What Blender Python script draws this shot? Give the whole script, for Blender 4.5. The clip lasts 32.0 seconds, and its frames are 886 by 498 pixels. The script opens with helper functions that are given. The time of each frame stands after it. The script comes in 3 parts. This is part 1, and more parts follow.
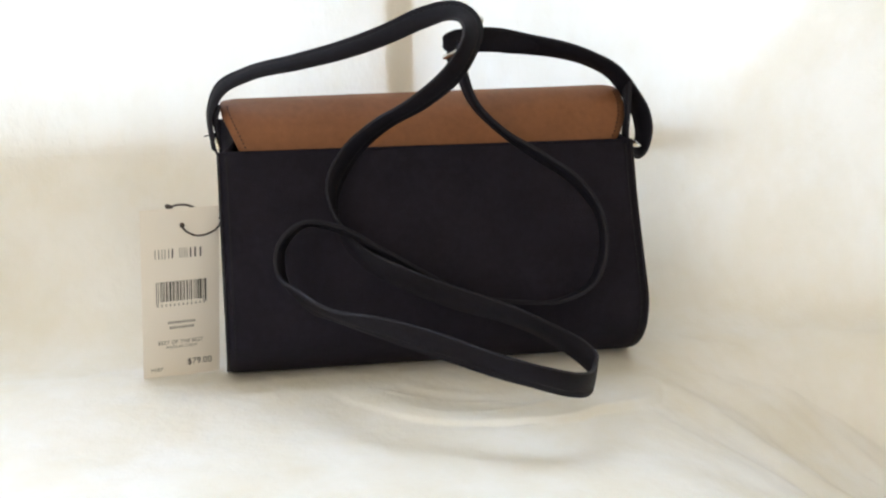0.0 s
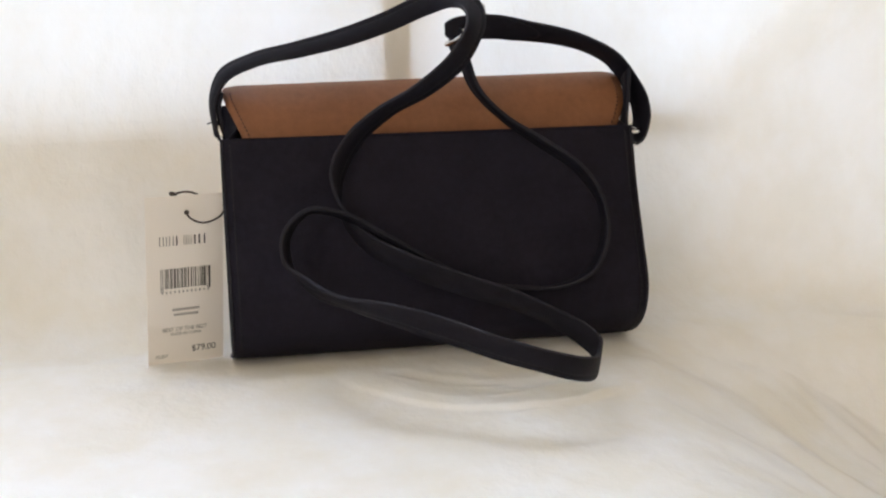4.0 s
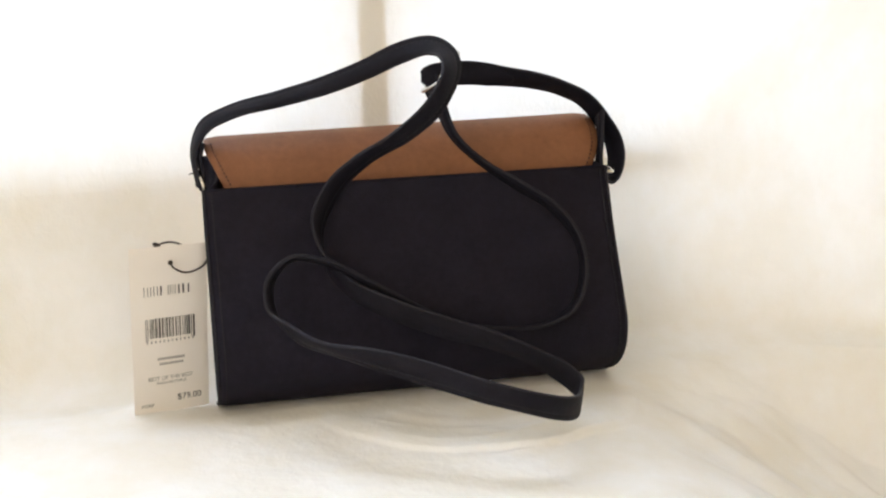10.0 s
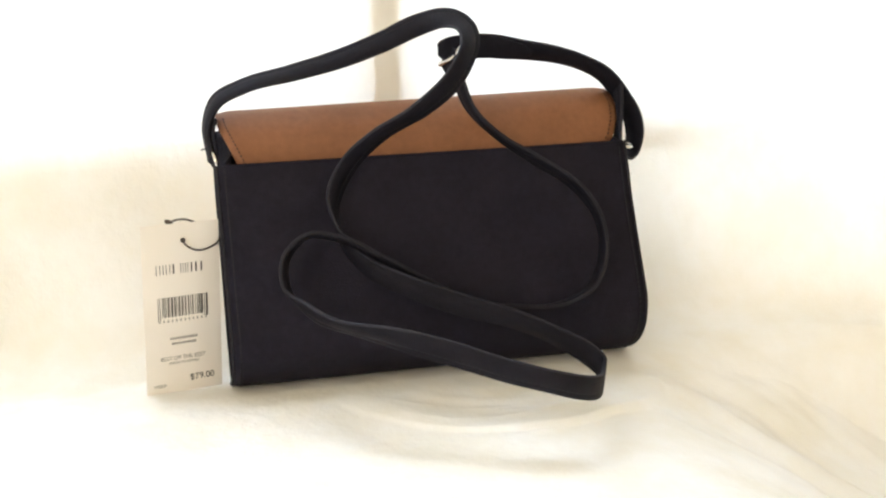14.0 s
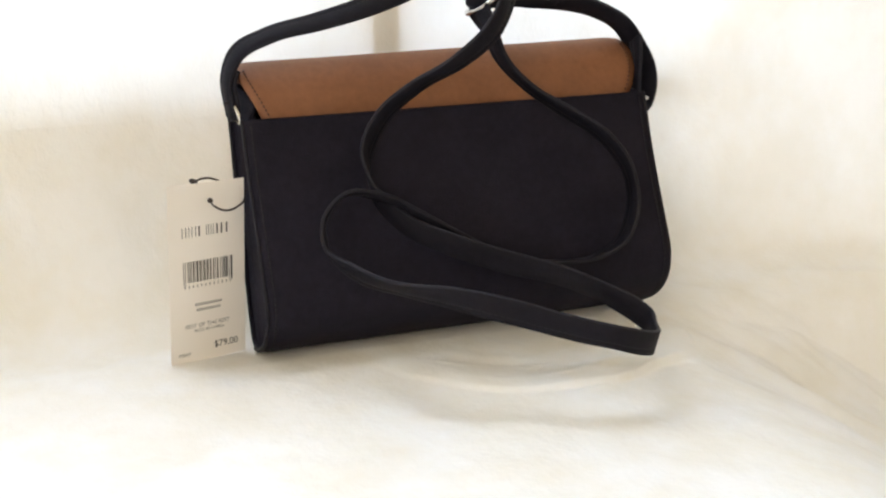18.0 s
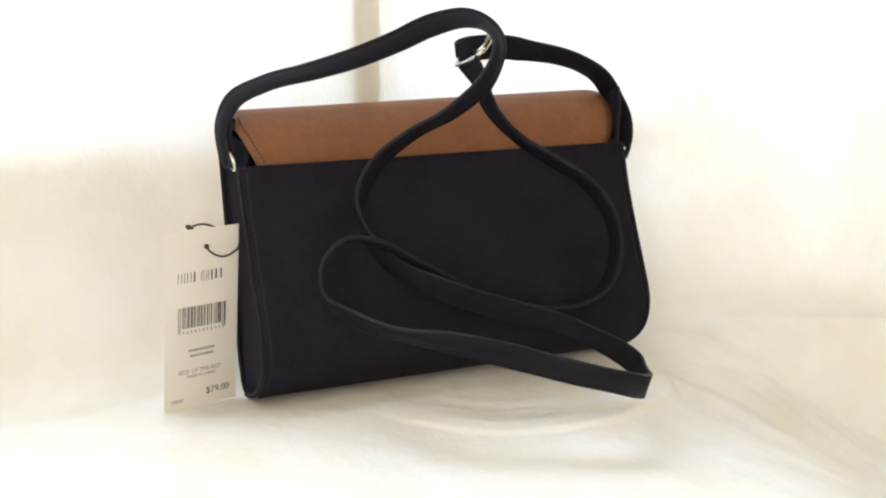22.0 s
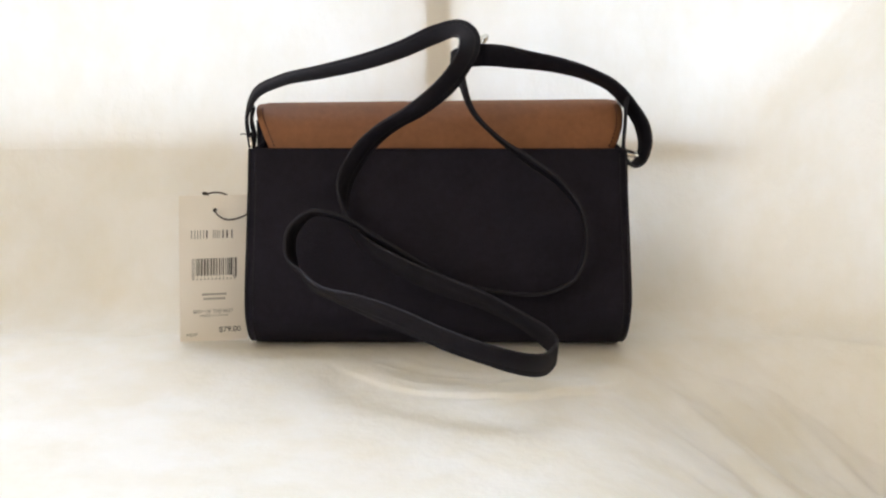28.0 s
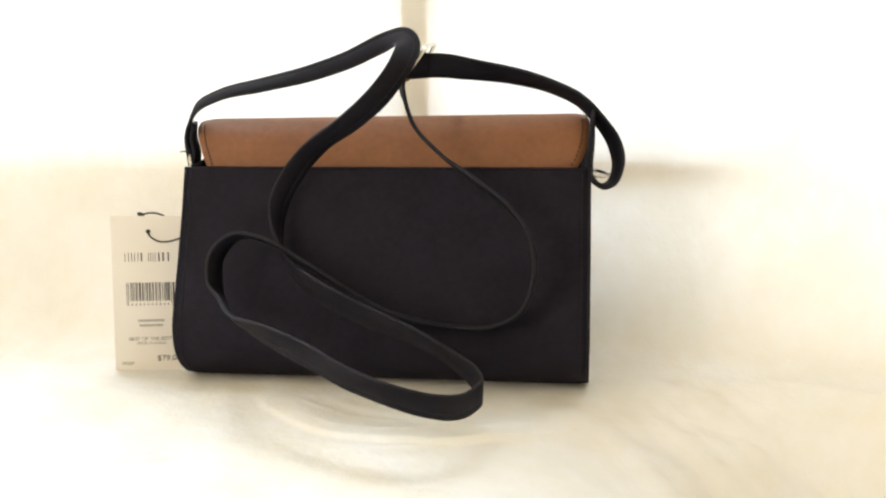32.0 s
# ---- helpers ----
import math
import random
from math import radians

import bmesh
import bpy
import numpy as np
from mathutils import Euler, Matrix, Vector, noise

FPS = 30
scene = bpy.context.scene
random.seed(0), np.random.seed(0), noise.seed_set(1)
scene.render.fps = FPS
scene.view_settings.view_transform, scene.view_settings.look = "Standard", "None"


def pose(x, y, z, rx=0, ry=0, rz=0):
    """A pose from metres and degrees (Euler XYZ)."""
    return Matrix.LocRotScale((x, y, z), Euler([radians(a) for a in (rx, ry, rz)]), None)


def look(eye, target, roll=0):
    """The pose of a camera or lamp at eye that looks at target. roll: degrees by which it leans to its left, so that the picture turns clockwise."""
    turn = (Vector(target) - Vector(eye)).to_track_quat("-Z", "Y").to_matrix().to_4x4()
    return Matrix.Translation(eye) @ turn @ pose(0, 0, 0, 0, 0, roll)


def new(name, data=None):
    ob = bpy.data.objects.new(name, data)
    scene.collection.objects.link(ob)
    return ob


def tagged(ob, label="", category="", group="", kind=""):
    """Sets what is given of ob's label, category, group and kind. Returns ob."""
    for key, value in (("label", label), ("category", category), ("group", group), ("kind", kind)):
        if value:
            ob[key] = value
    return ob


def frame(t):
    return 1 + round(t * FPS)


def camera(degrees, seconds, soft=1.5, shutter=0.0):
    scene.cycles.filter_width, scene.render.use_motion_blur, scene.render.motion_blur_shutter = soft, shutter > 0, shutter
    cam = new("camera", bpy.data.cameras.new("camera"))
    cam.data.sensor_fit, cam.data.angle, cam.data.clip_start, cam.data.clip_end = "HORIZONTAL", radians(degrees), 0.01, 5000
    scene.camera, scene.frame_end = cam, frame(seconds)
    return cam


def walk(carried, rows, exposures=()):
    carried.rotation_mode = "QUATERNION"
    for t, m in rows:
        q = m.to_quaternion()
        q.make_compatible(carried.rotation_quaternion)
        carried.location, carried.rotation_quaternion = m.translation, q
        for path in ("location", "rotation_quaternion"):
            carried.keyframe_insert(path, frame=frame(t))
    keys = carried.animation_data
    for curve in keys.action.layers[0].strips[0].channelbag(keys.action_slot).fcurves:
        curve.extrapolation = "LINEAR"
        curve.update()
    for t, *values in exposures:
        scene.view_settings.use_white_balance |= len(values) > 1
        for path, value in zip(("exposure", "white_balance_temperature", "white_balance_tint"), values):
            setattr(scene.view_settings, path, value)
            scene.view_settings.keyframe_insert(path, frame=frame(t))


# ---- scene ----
# ---- camera and walk ----
cam = camera(41.1, 32.0, soft=2.2)
PATH = (
    (0, look((-0.1242, -0.6397, 0.2120), (0.0112, 0.0302, 0.0605), -0.37)),
    (0.5, look((-0.1395, -0.6396, 0.2114), (0.0087, 0.0274, 0.0591), -0.46)),
    (1, look((-0.1431, -0.6451, 0.2110), (0.0059, 0.0217, 0.0584), -0.29)),
    (1.5, look((-0.1414, -0.6399, 0.2091), (0.0074, 0.0267, 0.0560), -0.39)),
    (2, look((-0.1379, -0.6421, 0.2117), (0.0089, 0.0253, 0.0604), -0.19)),
    (2.5, look((-0.1419, -0.6403, 0.2157), (0.0059, 0.0255, 0.0581), -0.34)),
    (3, look((-0.1413, -0.6414, 0.2180), (0.0104, 0.0235, 0.0599), -0.33)),
    (3.5, look((-0.1422, -0.6389, 0.2155), (0.0093, 0.0254, 0.0548), -0.26)),
    (5.5, look((-0.1427, -0.6503, 0.2130), (0.0080, 0.0156, 0.0584), -0.76)),
    (6, look((-0.1411, -0.6508, 0.2134), (0.0061, 0.0170, 0.0641), -1.06)),
    (6.5, look((-0.1424, -0.6477, 0.2176), (0.0119, 0.0183, 0.0670), -1.21)),
    (7, look((-0.1450, -0.6485, 0.2207), (0.0144, 0.0168, 0.0727), -1.40)),
    (7.5, look((-0.1445, -0.6496, 0.2223), (0.0168, 0.0160, 0.0774), -1.56)),
    (8, look((-0.1430, -0.6487, 0.2222), (0.0175, 0.0171, 0.0775), -1.65)),
    (8.5, look((-0.1420, -0.6499, 0.2208), (0.0152, 0.0170, 0.0777), -1.85)),
    (9, look((-0.1412, -0.6534, 0.2189), (0.0133, 0.0151, 0.0802), -1.74)),
    (9.5, look((-0.1440, -0.6502, 0.2208), (0.0164, 0.0164, 0.0798), -1.55)),
    (10, look((-0.1443, -0.6482, 0.2225), (0.0198, 0.0172, 0.0799), -1.49)),
    (10.5, look((-0.1446, -0.6468, 0.2234), (0.0198, 0.0182, 0.0795), -1.43)),
    (11, look((-0.1437, -0.6436, 0.2226), (0.0196, 0.0212, 0.0769), -1.39)),
    (11.5, look((-0.1448, -0.6415, 0.2214), (0.0158, 0.0239, 0.0750), -1.47)),
    (12, look((-0.1422, -0.6390, 0.2193), (0.0170, 0.0269, 0.0734), -1.53)),
    (12.5, look((-0.1415, -0.6410, 0.2178), (0.0139, 0.0257, 0.0720), -1.68)),
    (13, look((-0.1389, -0.6382, 0.2141), (0.0118, 0.0296, 0.0675), -1.58)),
    (13.5, look((-0.1461, -0.6347, 0.2158), (0.0122, 0.0304, 0.0653), -1.45)),
    (15.5, look((-0.1786, -0.6276, 0.2246), (0.0127, 0.0261, 0.0632), -2.30)),
    (16, look((-0.1926, -0.6201, 0.2271), (0.0107, 0.0292, 0.0624), -2.39)),
    (16.5, look((-0.2090, -0.6110, 0.2305), (0.0039, 0.0342, 0.0622), -2.45)),
    (17, look((-0.2205, -0.6016, 0.2257), (0.0018, 0.0357, 0.0403), -2.01)),
    (17.5, look((-0.2370, -0.5906, 0.2184), (0.0007, 0.0402, 0.0298), -1.31)),
    (18, look((-0.2446, -0.5838, 0.2196), (0.0066, 0.0429, 0.0349), -0.76)),
    (18.5, look((-0.2490, -0.5823, 0.2198), (0.0140, 0.0403, 0.0376), -0.66)),
    (19, look((-0.2558, -0.5798, 0.2252), (0.0193, 0.0378, 0.0438), -0.63)),
    (19.5, look((-0.2549, -0.5796, 0.2237), (0.0273, 0.0361, 0.0463), -0.64)),
    (20, look((-0.2586, -0.5779, 0.2185), (0.0308, 0.0343, 0.0410), -0.48)),
    (20.5, look((-0.2659, -0.5724, 0.2172), (0.0319, 0.0365, 0.0420), -0.27)),
    (21, look((-0.2715, -0.5696, 0.2181), (0.0307, 0.0375, 0.0447), 0.10)),
    (21.5, look((-0.2808, -0.5687, 0.2182), (0.0261, 0.0383, 0.0527), 0.21)),
    (22, look((-0.2855, -0.5762, 0.2213), (0.0147, 0.0363, 0.0639), 0.35)),
    (22.5, look((-0.2870, -0.5791, 0.2249), (0.0062, 0.0364, 0.0660), 0.20)),
    (23, look((-0.2817, -0.5822, 0.2281), (0.0032, 0.0353, 0.0621), 0.37)),
    (23.5, look((-0.2730, -0.5875, 0.2294), (0.0059, 0.0325, 0.0626), 0.90)),
    (24, look((-0.2581, -0.6062, 0.2303), (0.0058, 0.0220, 0.0697), 1.12)),
    (24.5, look((-0.2249, -0.6252, 0.2290), (0.0163, 0.0112, 0.0649), 1.25)),
    (25, look((-0.1904, -0.6426, 0.2222), (0.0204, 0.0054, 0.0619), 0.85)),
    (25.5, look((-0.1520, -0.6582, 0.2149), (0.0330, -0.0023, 0.0554), 0.95)),
    (27.5, look((-0.0303, -0.7246, 0.2124), (0.0160, -0.0402, 0.0728), 0.46)),
    (28, look((-0.0157, -0.7286, 0.2126), (0.0019, -0.0431, 0.0719), 0.29)),
    (28.5, look((-0.0047, -0.7313, 0.2080), (0.0012, -0.0439, 0.0758), 0.28)),
    (29, look((0.0109, -0.7288, 0.2064), (0.0103, -0.0410, 0.0758), 0.60)),
    (29.5, look((0.0380, -0.7172, 0.2014), (0.0271, -0.0284, 0.0771), 0.59)),
    (30, look((0.0692, -0.7000, 0.2008), (0.0294, -0.0114, 0.0820), 1.58)),
    (30.5, look((0.0977, -0.6713, 0.2019), (0.0379, 0.0152, 0.0793), 2.22)),
    (31, look((0.1141, -0.6574, 0.2006), (0.0397, 0.0258, 0.0678), 1.39)),
    (31.5, look((0.1186, -0.6575, 0.2026), (0.0364, 0.0267, 0.0798), 0.22)),
    (32, look((0.1125, -0.6620, 0.1987), (0.0317, 0.0223, 0.0756), -0.46)),
)
EXPOSURES = (
    (0.0, -0.05, 5960, 12), (0.5, -0.62, 6040, 13), (1.0, -0.97, 6005, 17), (2.0, -0.66, 5965, 17), (3.0, -0.28, 5965, 17), (6.0, -0.22, 5965, 17),
    (8.0, -0.10, 5995, 17), (9.0, -0.09, 6015, 17), (11.0, 0.36, 6115, 13), (12.0, 0.50, 6115, 12), (13.0, 0.50, 6165, 12), (16.0, 0.15, 6105, 13), (18.0, 0.06, 6055, 14),
    (20.0, 0.24, 6035, 13), (21.0, 0.30, 6015, 12), (22.0, 0.24, 6015, 12), (23.0, 0.12, 6065, 13), (25.0, 0.07, 6045, 14), (28.0, -0.16, 6180, 15), (29.0, -0.12, 6180, 15),
    (30.0, 0.07, 6250, 12), (31.0, 0.26, 6350, 11), (32.0, 0.38, 6350, 11),
)
walk(cam, PATH, EXPOSURES)

# ---- world and light ----
world = bpy.data.worlds.new("sky")
scene.world = world
world.use_nodes = True
wn = world.node_tree.nodes
sky = wn.new("ShaderNodeTexSky")
sky.sky_type, sky.sun_disc = "NISHITA", False
sky.sun_elevation, sky.sun_rotation = radians(66), radians(0)
world.node_tree.links.new(sky.outputs[0], wn["Background"].inputs[0])
wn["Background"].inputs[1].default_value = 0.1


sun = new("sun", bpy.data.lights.new("sun", "SUN"))
sun.data.energy, sun.data.angle, sun.data.color = 0.84, radians(34), (1.0, 0.985, 0.96)
sun.matrix_world = look((0.0, math.cos(radians(66)), math.sin(radians(66))), (0.0, 0.0, 0.0))


def area_lamp(name, eye, target, width, height, watts, colour):
    data = bpy.data.lights.new(name, "AREA")
    data.shape, data.size, data.size_y, data.energy, data.color = "RECTANGLE", width, height, watts, colour
    ob = new(name, data)
    ob.matrix_world = look(eye, target)
    return ob


# daylight in the opening of the window behind the sheet
area_lamp("window_daylight", (0.13, 0.30, 0.60), (0.13, -1.0, 0.60), 1.26, 1.54, 43.0, (0.75, 0.89, 1.0))
# warm fill lamp added at the left front; no window is known there
area_lamp("side_fill_lamp", (-1.34, -1.74, 0.80), (1.0, -1.74, 0.80), 1.16, 1.25, 24.5, (1.0, 0.89, 0.68))

# ---- materials ----


def material(name, colour, rough=0.6, metal=0.0, gloss=0.5):
    m = bpy.data.materials.new(name)
    m.use_nodes = True
    b = m.node_tree.nodes["Principled BSDF"]
    b.inputs["Base Color"].default_value = (*colour, 1)
    b.inputs["Roughness"].default_value, b.inputs["Metallic"].default_value = rough, metal
    b.inputs["Specular IOR Level"].default_value = gloss
    return m, m.node_tree.nodes, m.node_tree.links, b


def coords(nodes):
    return nodes.new("ShaderNodeTexCoord").outputs["Object"]


def noise_tex(nodes, links, vec, scale, detail=4.0, rough=0.55):
    n = nodes.new("ShaderNodeTexNoise")
    n.inputs["Scale"].default_value, n.inputs["Detail"].default_value, n.inputs["Roughness"].default_value = scale, detail, rough
    links.new(vec, n.inputs["Vector"])
    return n.outputs["Fac"]


def ramp(nodes, links, fac, a, b, lo=0.3, hi=0.7):
    r = nodes.new("ShaderNodeValToRGB")
    r.color_ramp.elements[0].position, r.color_ramp.elements[1].position = lo, hi
    r.color_ramp.elements[0].color, r.color_ramp.elements[1].color = (*a, 1), (*b, 1)
    links.new(fac, r.inputs["Fac"])
    return r.outputs["Color"]


def bump(nodes, links, height, strength, distance, normal=None):
    b = nodes.new("ShaderNodeBump")
    b.inputs["Strength"].default_value, b.inputs["Distance"].default_value = strength, distance
    links.new(height, b.inputs["Height"])
    if normal:
        links.new(normal, b.inputs["Normal"])
    return b.outputs["Normal"]


def mapped(nodes, links, vec, scale):
    m = nodes.new("ShaderNodeMapping")
    m.inputs["Scale"].default_value = scale
    links.new(vec, m.inputs["Vector"])
    return m.outputs["Vector"]


def leather(name, dark, light, rough, grain=900.0, relief=0.25, gloss=0.4):
    m, n, l, b = material(name, light, rough, 0.0, gloss)
    v = coords(n)
    big, fine = noise_tex(n, l, v, 35.0), noise_tex(n, l, v, grain, 3.0)
    mid = n.new("ShaderNodeMath")
    mid.operation, mid.inputs[1].default_value = "MULTIPLY_ADD", 0.5
    l.new(noise_tex(n, l, v, 240.0, 4.0, 0.65), mid.inputs[0])
    half = n.new("ShaderNodeMath")
    half.operation, half.inputs[1].default_value = "MULTIPLY", 0.5
    l.new(big, half.inputs[0]), l.new(half.outputs[0], mid.inputs[2])
    l.new(ramp(n, l, mid.outputs[0], dark, light, 0.36, 0.64), b.inputs["Base Color"])
    cells = n.new("ShaderNodeTexVoronoi")
    cells.inputs["Scale"].default_value = grain
    l.new(v, cells.inputs["Vector"])
    normal = bump(n, l, cells.outputs["Distance"], relief, 0.0004)
    l.new(bump(n, l, big, 0.25, 0.002, normal), b.inputs["Normal"])
    r = n.new("ShaderNodeMapRange")
    r.inputs["To Min"].default_value, r.inputs["To Max"].default_value = rough - 0.08, rough + 0.1
    l.new(fine, r.inputs["Value"])
    l.new(r.outputs["Result"], b.inputs["Roughness"])
    return m


def cloth_material():
    m, n, l, b = material("white_cotton", (0.8, 0.77, 0.7), 0.9)
    out = n["Material Output"]
    n.remove(b)
    v = coords(n)
    weave = noise_tex(n, l, mapped(n, l, v, (900.0, 900.0, 90.0)), 1.0, 2.0)
    slub = noise_tex(n, l, mapped(n, l, v, (150.0, 150.0, 30.0)), 1.0, 4.0)
    cloud = noise_tex(n, l, mapped(n, l, v, (17.0, 17.0, 11.0)), 1.0, 6.0, 0.6)
    patch = noise_tex(n, l, mapped(n, l, v, (38.0, 30.0, 26.0)), 1.0, 5.0, 0.62)
    tone = ramp(n, l, cloud, (0.86, 0.826, 0.750), (0.90, 0.888, 0.862), 0.38, 0.62)
    both = n.new("ShaderNodeMath")
    both.operation, both.inputs[1].default_value = "MULTIPLY_ADD", 0.4
    l.new(slub, both.inputs[0])
    half = n.new("ShaderNodeMath")
    half.operation, half.inputs[1].default_value = "MULTIPLY", 0.6
    l.new(patch, half.inputs[0]), l.new(half.outputs[0], both.inputs[2])
    thin = ramp(n, l, both.outputs[0], (0.66, 0.645, 0.61), (0.88, 0.88, 0.87), 0.34, 0.66)
    normal = bump(n, l, patch, 0.42, 0.004, bump(n, l, slub, 0.08, 0.001, bump(n, l, weave, 0.1, 0.0004)))
    d, t, mix = n.new("ShaderNodeBsdfDiffuse"), n.new("ShaderNodeBsdfTranslucent"), n.new("ShaderNodeMixShader")
    l.new(tone, d.inputs["Color"]), l.new(thin, t.inputs["Color"])
    l.new(normal, d.inputs["Normal"])
    mix.inputs[0].default_value = 0.077
    l.new(d.outputs[0], mix.inputs[1]), l.new(t.outputs[0], mix.inputs[2])
    l.new(mix.outputs[0], out.inputs["Surface"])
    return m


def paint(name, a, b, rough):
    m, n, l, s = material(name, a, rough)
    f = noise_tex(n, l, coords(n), 6.0)
    l.new(ramp(n, l, f, a, b), s.inputs["Base Color"])
    l.new(bump(n, l, noise_tex(n, l, coords(n), 220.0), 0.08, 0.001), s.inputs["Normal"])
    return m


CLOTH = cloth_material()
BLACK = leather("black_grained_leather", (0.0076, 0.0068, 0.0126), (0.0146, 0.0127, 0.0222), 0.68, 1300.0, 0.4, 0.13)
STRAP = leather("black_strap_leather", (0.0068, 0.0062, 0.0102), (0.0112, 0.0101, 0.0160), 0.68, 1500.0, 0.2, 0.12)
# edge paint, its colour also lightened for the highlight along the rims
STRAP_EDGE = leather("painted_highlit_strap_edge", (0.0078, 0.0074, 0.0118), (0.0138, 0.0130, 0.0205), 0.55, 1500.0, 0.1, 0.20)
TAN = leather("tan_leather", (0.182, 0.076, 0.034), (0.230, 0.098, 0.044), 0.52, 1100.0, 0.12, 0.28)
THREAD = material("brown_thread", (0.055, 0.018, 0.010), 0.7)[0]
BLACK_THREAD = material("black_thread", (0.006, 0.006, 0.008), 0.8)[0]
SILVER = material("polished_silver_metal", (0.72, 0.71, 0.68), 0.22, 1.0)[0]
CARD = paint("ivory_card", (0.80, 0.745, 0.68), (0.835, 0.785, 0.72), 0.6)
INK = material("black_ink", (0.025, 0.023, 0.022), 0.6)[0]
GREY_INK = material("grey_ink", (0.22, 0.21, 0.19), 0.6)[0]
CORD = material("dark_brown_elastic_cord", (0.035, 0.025, 0.02), 0.7)[0]
# tint picked for unseen walls, so that the fill they bounce is warm
WALL = paint("cream_bounce_paint", (0.77, 0.69, 0.54), (0.82, 0.745, 0.60), 0.8)
SASH = paint("pale_varnished_wood", (0.62, 0.43, 0.26), (0.70, 0.51, 0.33), 0.4)
WOOD = leather("brown_wood", (0.16, 0.085, 0.045), (0.30, 0.17, 0.09), 0.45, 300.0, 0.1)
GLASS = material("window_glass", (1, 1, 1), 0.02)[0]
GLASS.node_tree.nodes["Principled BSDF"].inputs["Transmission Weight"].default_value = 1.0


def sag(bm):
    """The bag leans: its top is a little lower at one end, its foot at the other, and the panel's top edge dips."""
    for v in bm.verts:
        left = max(0.0, min(1.0, 0.5 - v.co.x / 0.23))
        v.co.z -= (0.0012 + 0.0012 * (1 - left)) * max(0.0, min(1.0, (0.040 - v.co.z) / 0.030))
        v.co.z -= left * (0.0020 * max(0.0, min(1.0, v.co.z / 0.12)) + 0.0017 * max(0.0, min(1.0, (v.co.z - 0.130) / 0.02)))
        right = 1.0 - left
        v.co.z -= 0.0018 * right * max(0.0, min(1.0, (v.co.z - 0.05) / 0.07)) * (1 - 0.75 * max(0.0, min(1.0, (v.co.z - 0.126) / 0.02)))
    return bm


def part(name, bm, mat, parent=None, label="", smooth=True):
    me = bpy.data.meshes.new(name)
    bmesh.ops.recalc_face_normals(bm, faces=bm.faces)
    bm.to_mesh(me)
    bm.free()
    for p in me.polygons:
        p.use_smooth = smooth
    me.materials.append(mat)
    ob = new(name, me)
    ob.parent = parent
    return tagged(ob, label)


def box(bm, lo, hi, bevel=0.0):
    m = Matrix.Translation([(a + b) / 2 for a, b in zip(lo, hi)]) @ Matrix.Diagonal([b - a for a, b in zip(lo, hi)] + [1])
    made = bmesh.ops.create_cube(bm, size=1.0, matrix=m)
    if bevel:
        edges = list({e for v in made["verts"] for e in v.link_edges})
        bmesh.ops.bevel(bm, geom=edges, offset=bevel, segments=2, affect="EDGES", clamp_overlap=True)
    return bm


def spline(nodes, sub):
    """Catmull-Rom through rows of numbers."""
    p = np.array(nodes, float)
    n, rows = len(p), []
    for i in range(n - 1):
        a, b, c, d = p[max(i - 1, 0)], p[i], p[i + 1], p[min(i + 2, n - 1)]
        for k in range(sub):
            s = k / sub
            rows.append(b + 0.5 * s * (c - a) + s * s * (a - 2.5 * b + 2 * c - 0.5 * d) + s**3 * (-0.5 * a + 1.5 * b - 1.5 * c + 0.5 * d))
    rows.append(p[-1])
    return np.array(rows)


def sweep(bm, centres, across, shape, closed=True):
    """A bar swept along centres; shape: points (along the width, along the thickness)."""
    t = np.gradient(centres, axis=0)
    t /= np.linalg.norm(t, axis=1)[:, None]
    w = across - (across * t).sum(1)[:, None] * t
    w /= np.linalg.norm(w, axis=1)[:, None]
    n = np.cross(t, w)
    rings = [[bm.verts.new(c + a * ww + b * nn) for a, b in shape] for c, ww, nn in zip(centres, w, n)]
    k = len(shape)
    for r, q in zip(rings, rings[1:]):
        for i in range(k if closed else k - 1):
            bm.faces.new((r[i], r[(i + 1) % k], q[(i + 1) % k], q[i]))
    if closed:
        bm.faces.new(rings[0][::-1]), bm.faces.new(rings[-1])
    return bm


def tube(bm, points, radius, sub=8, sides=8):
    c = spline(points, sub)
    up = np.tile((0.13, 0.22, 0.97), (len(c), 1))
    return sweep(bm, c, up, [(radius * math.cos(2 * math.pi * i / sides), radius * math.sin(2 * math.pi * i / sides)) for i in range(sides)])


# ---- the large structure ----


# curved folds of the sheet in front of the bag: centre, radii, from and to angle, height, width
FOLDS = ((0.024, 0.0, 0.088, 0.094, 0.7, 2.5, 0.0008, 0.026), (0.032, 0.0, 0.098, 0.105, 0.4, 2.2, 0.0009, 0.024), (0.010, 0.0, 0.080, 0.072, 0.9, 2.7, 0.0006, 0.030), (0.055, -0.006, 0.085, 0.080, 0.6, 2.3, 0.0016, 0.060),
         (-0.100, -0.020, 0.160, 0.120, 1.2, 3.0, 0.0015, 0.09), (0.300, -0.020, 0.120, 0.190, 0.3, 2.9, 0.0045, 0.16), (0.260, 0.060, 0.160, 0.150, 0.5, 2.2, 0.0040, 0.14))


def ease(v, lo, hi):
    u = max(0.0, min(1.0, (v - lo) / (hi - lo)))
    return u * u * (3 - 2 * u)


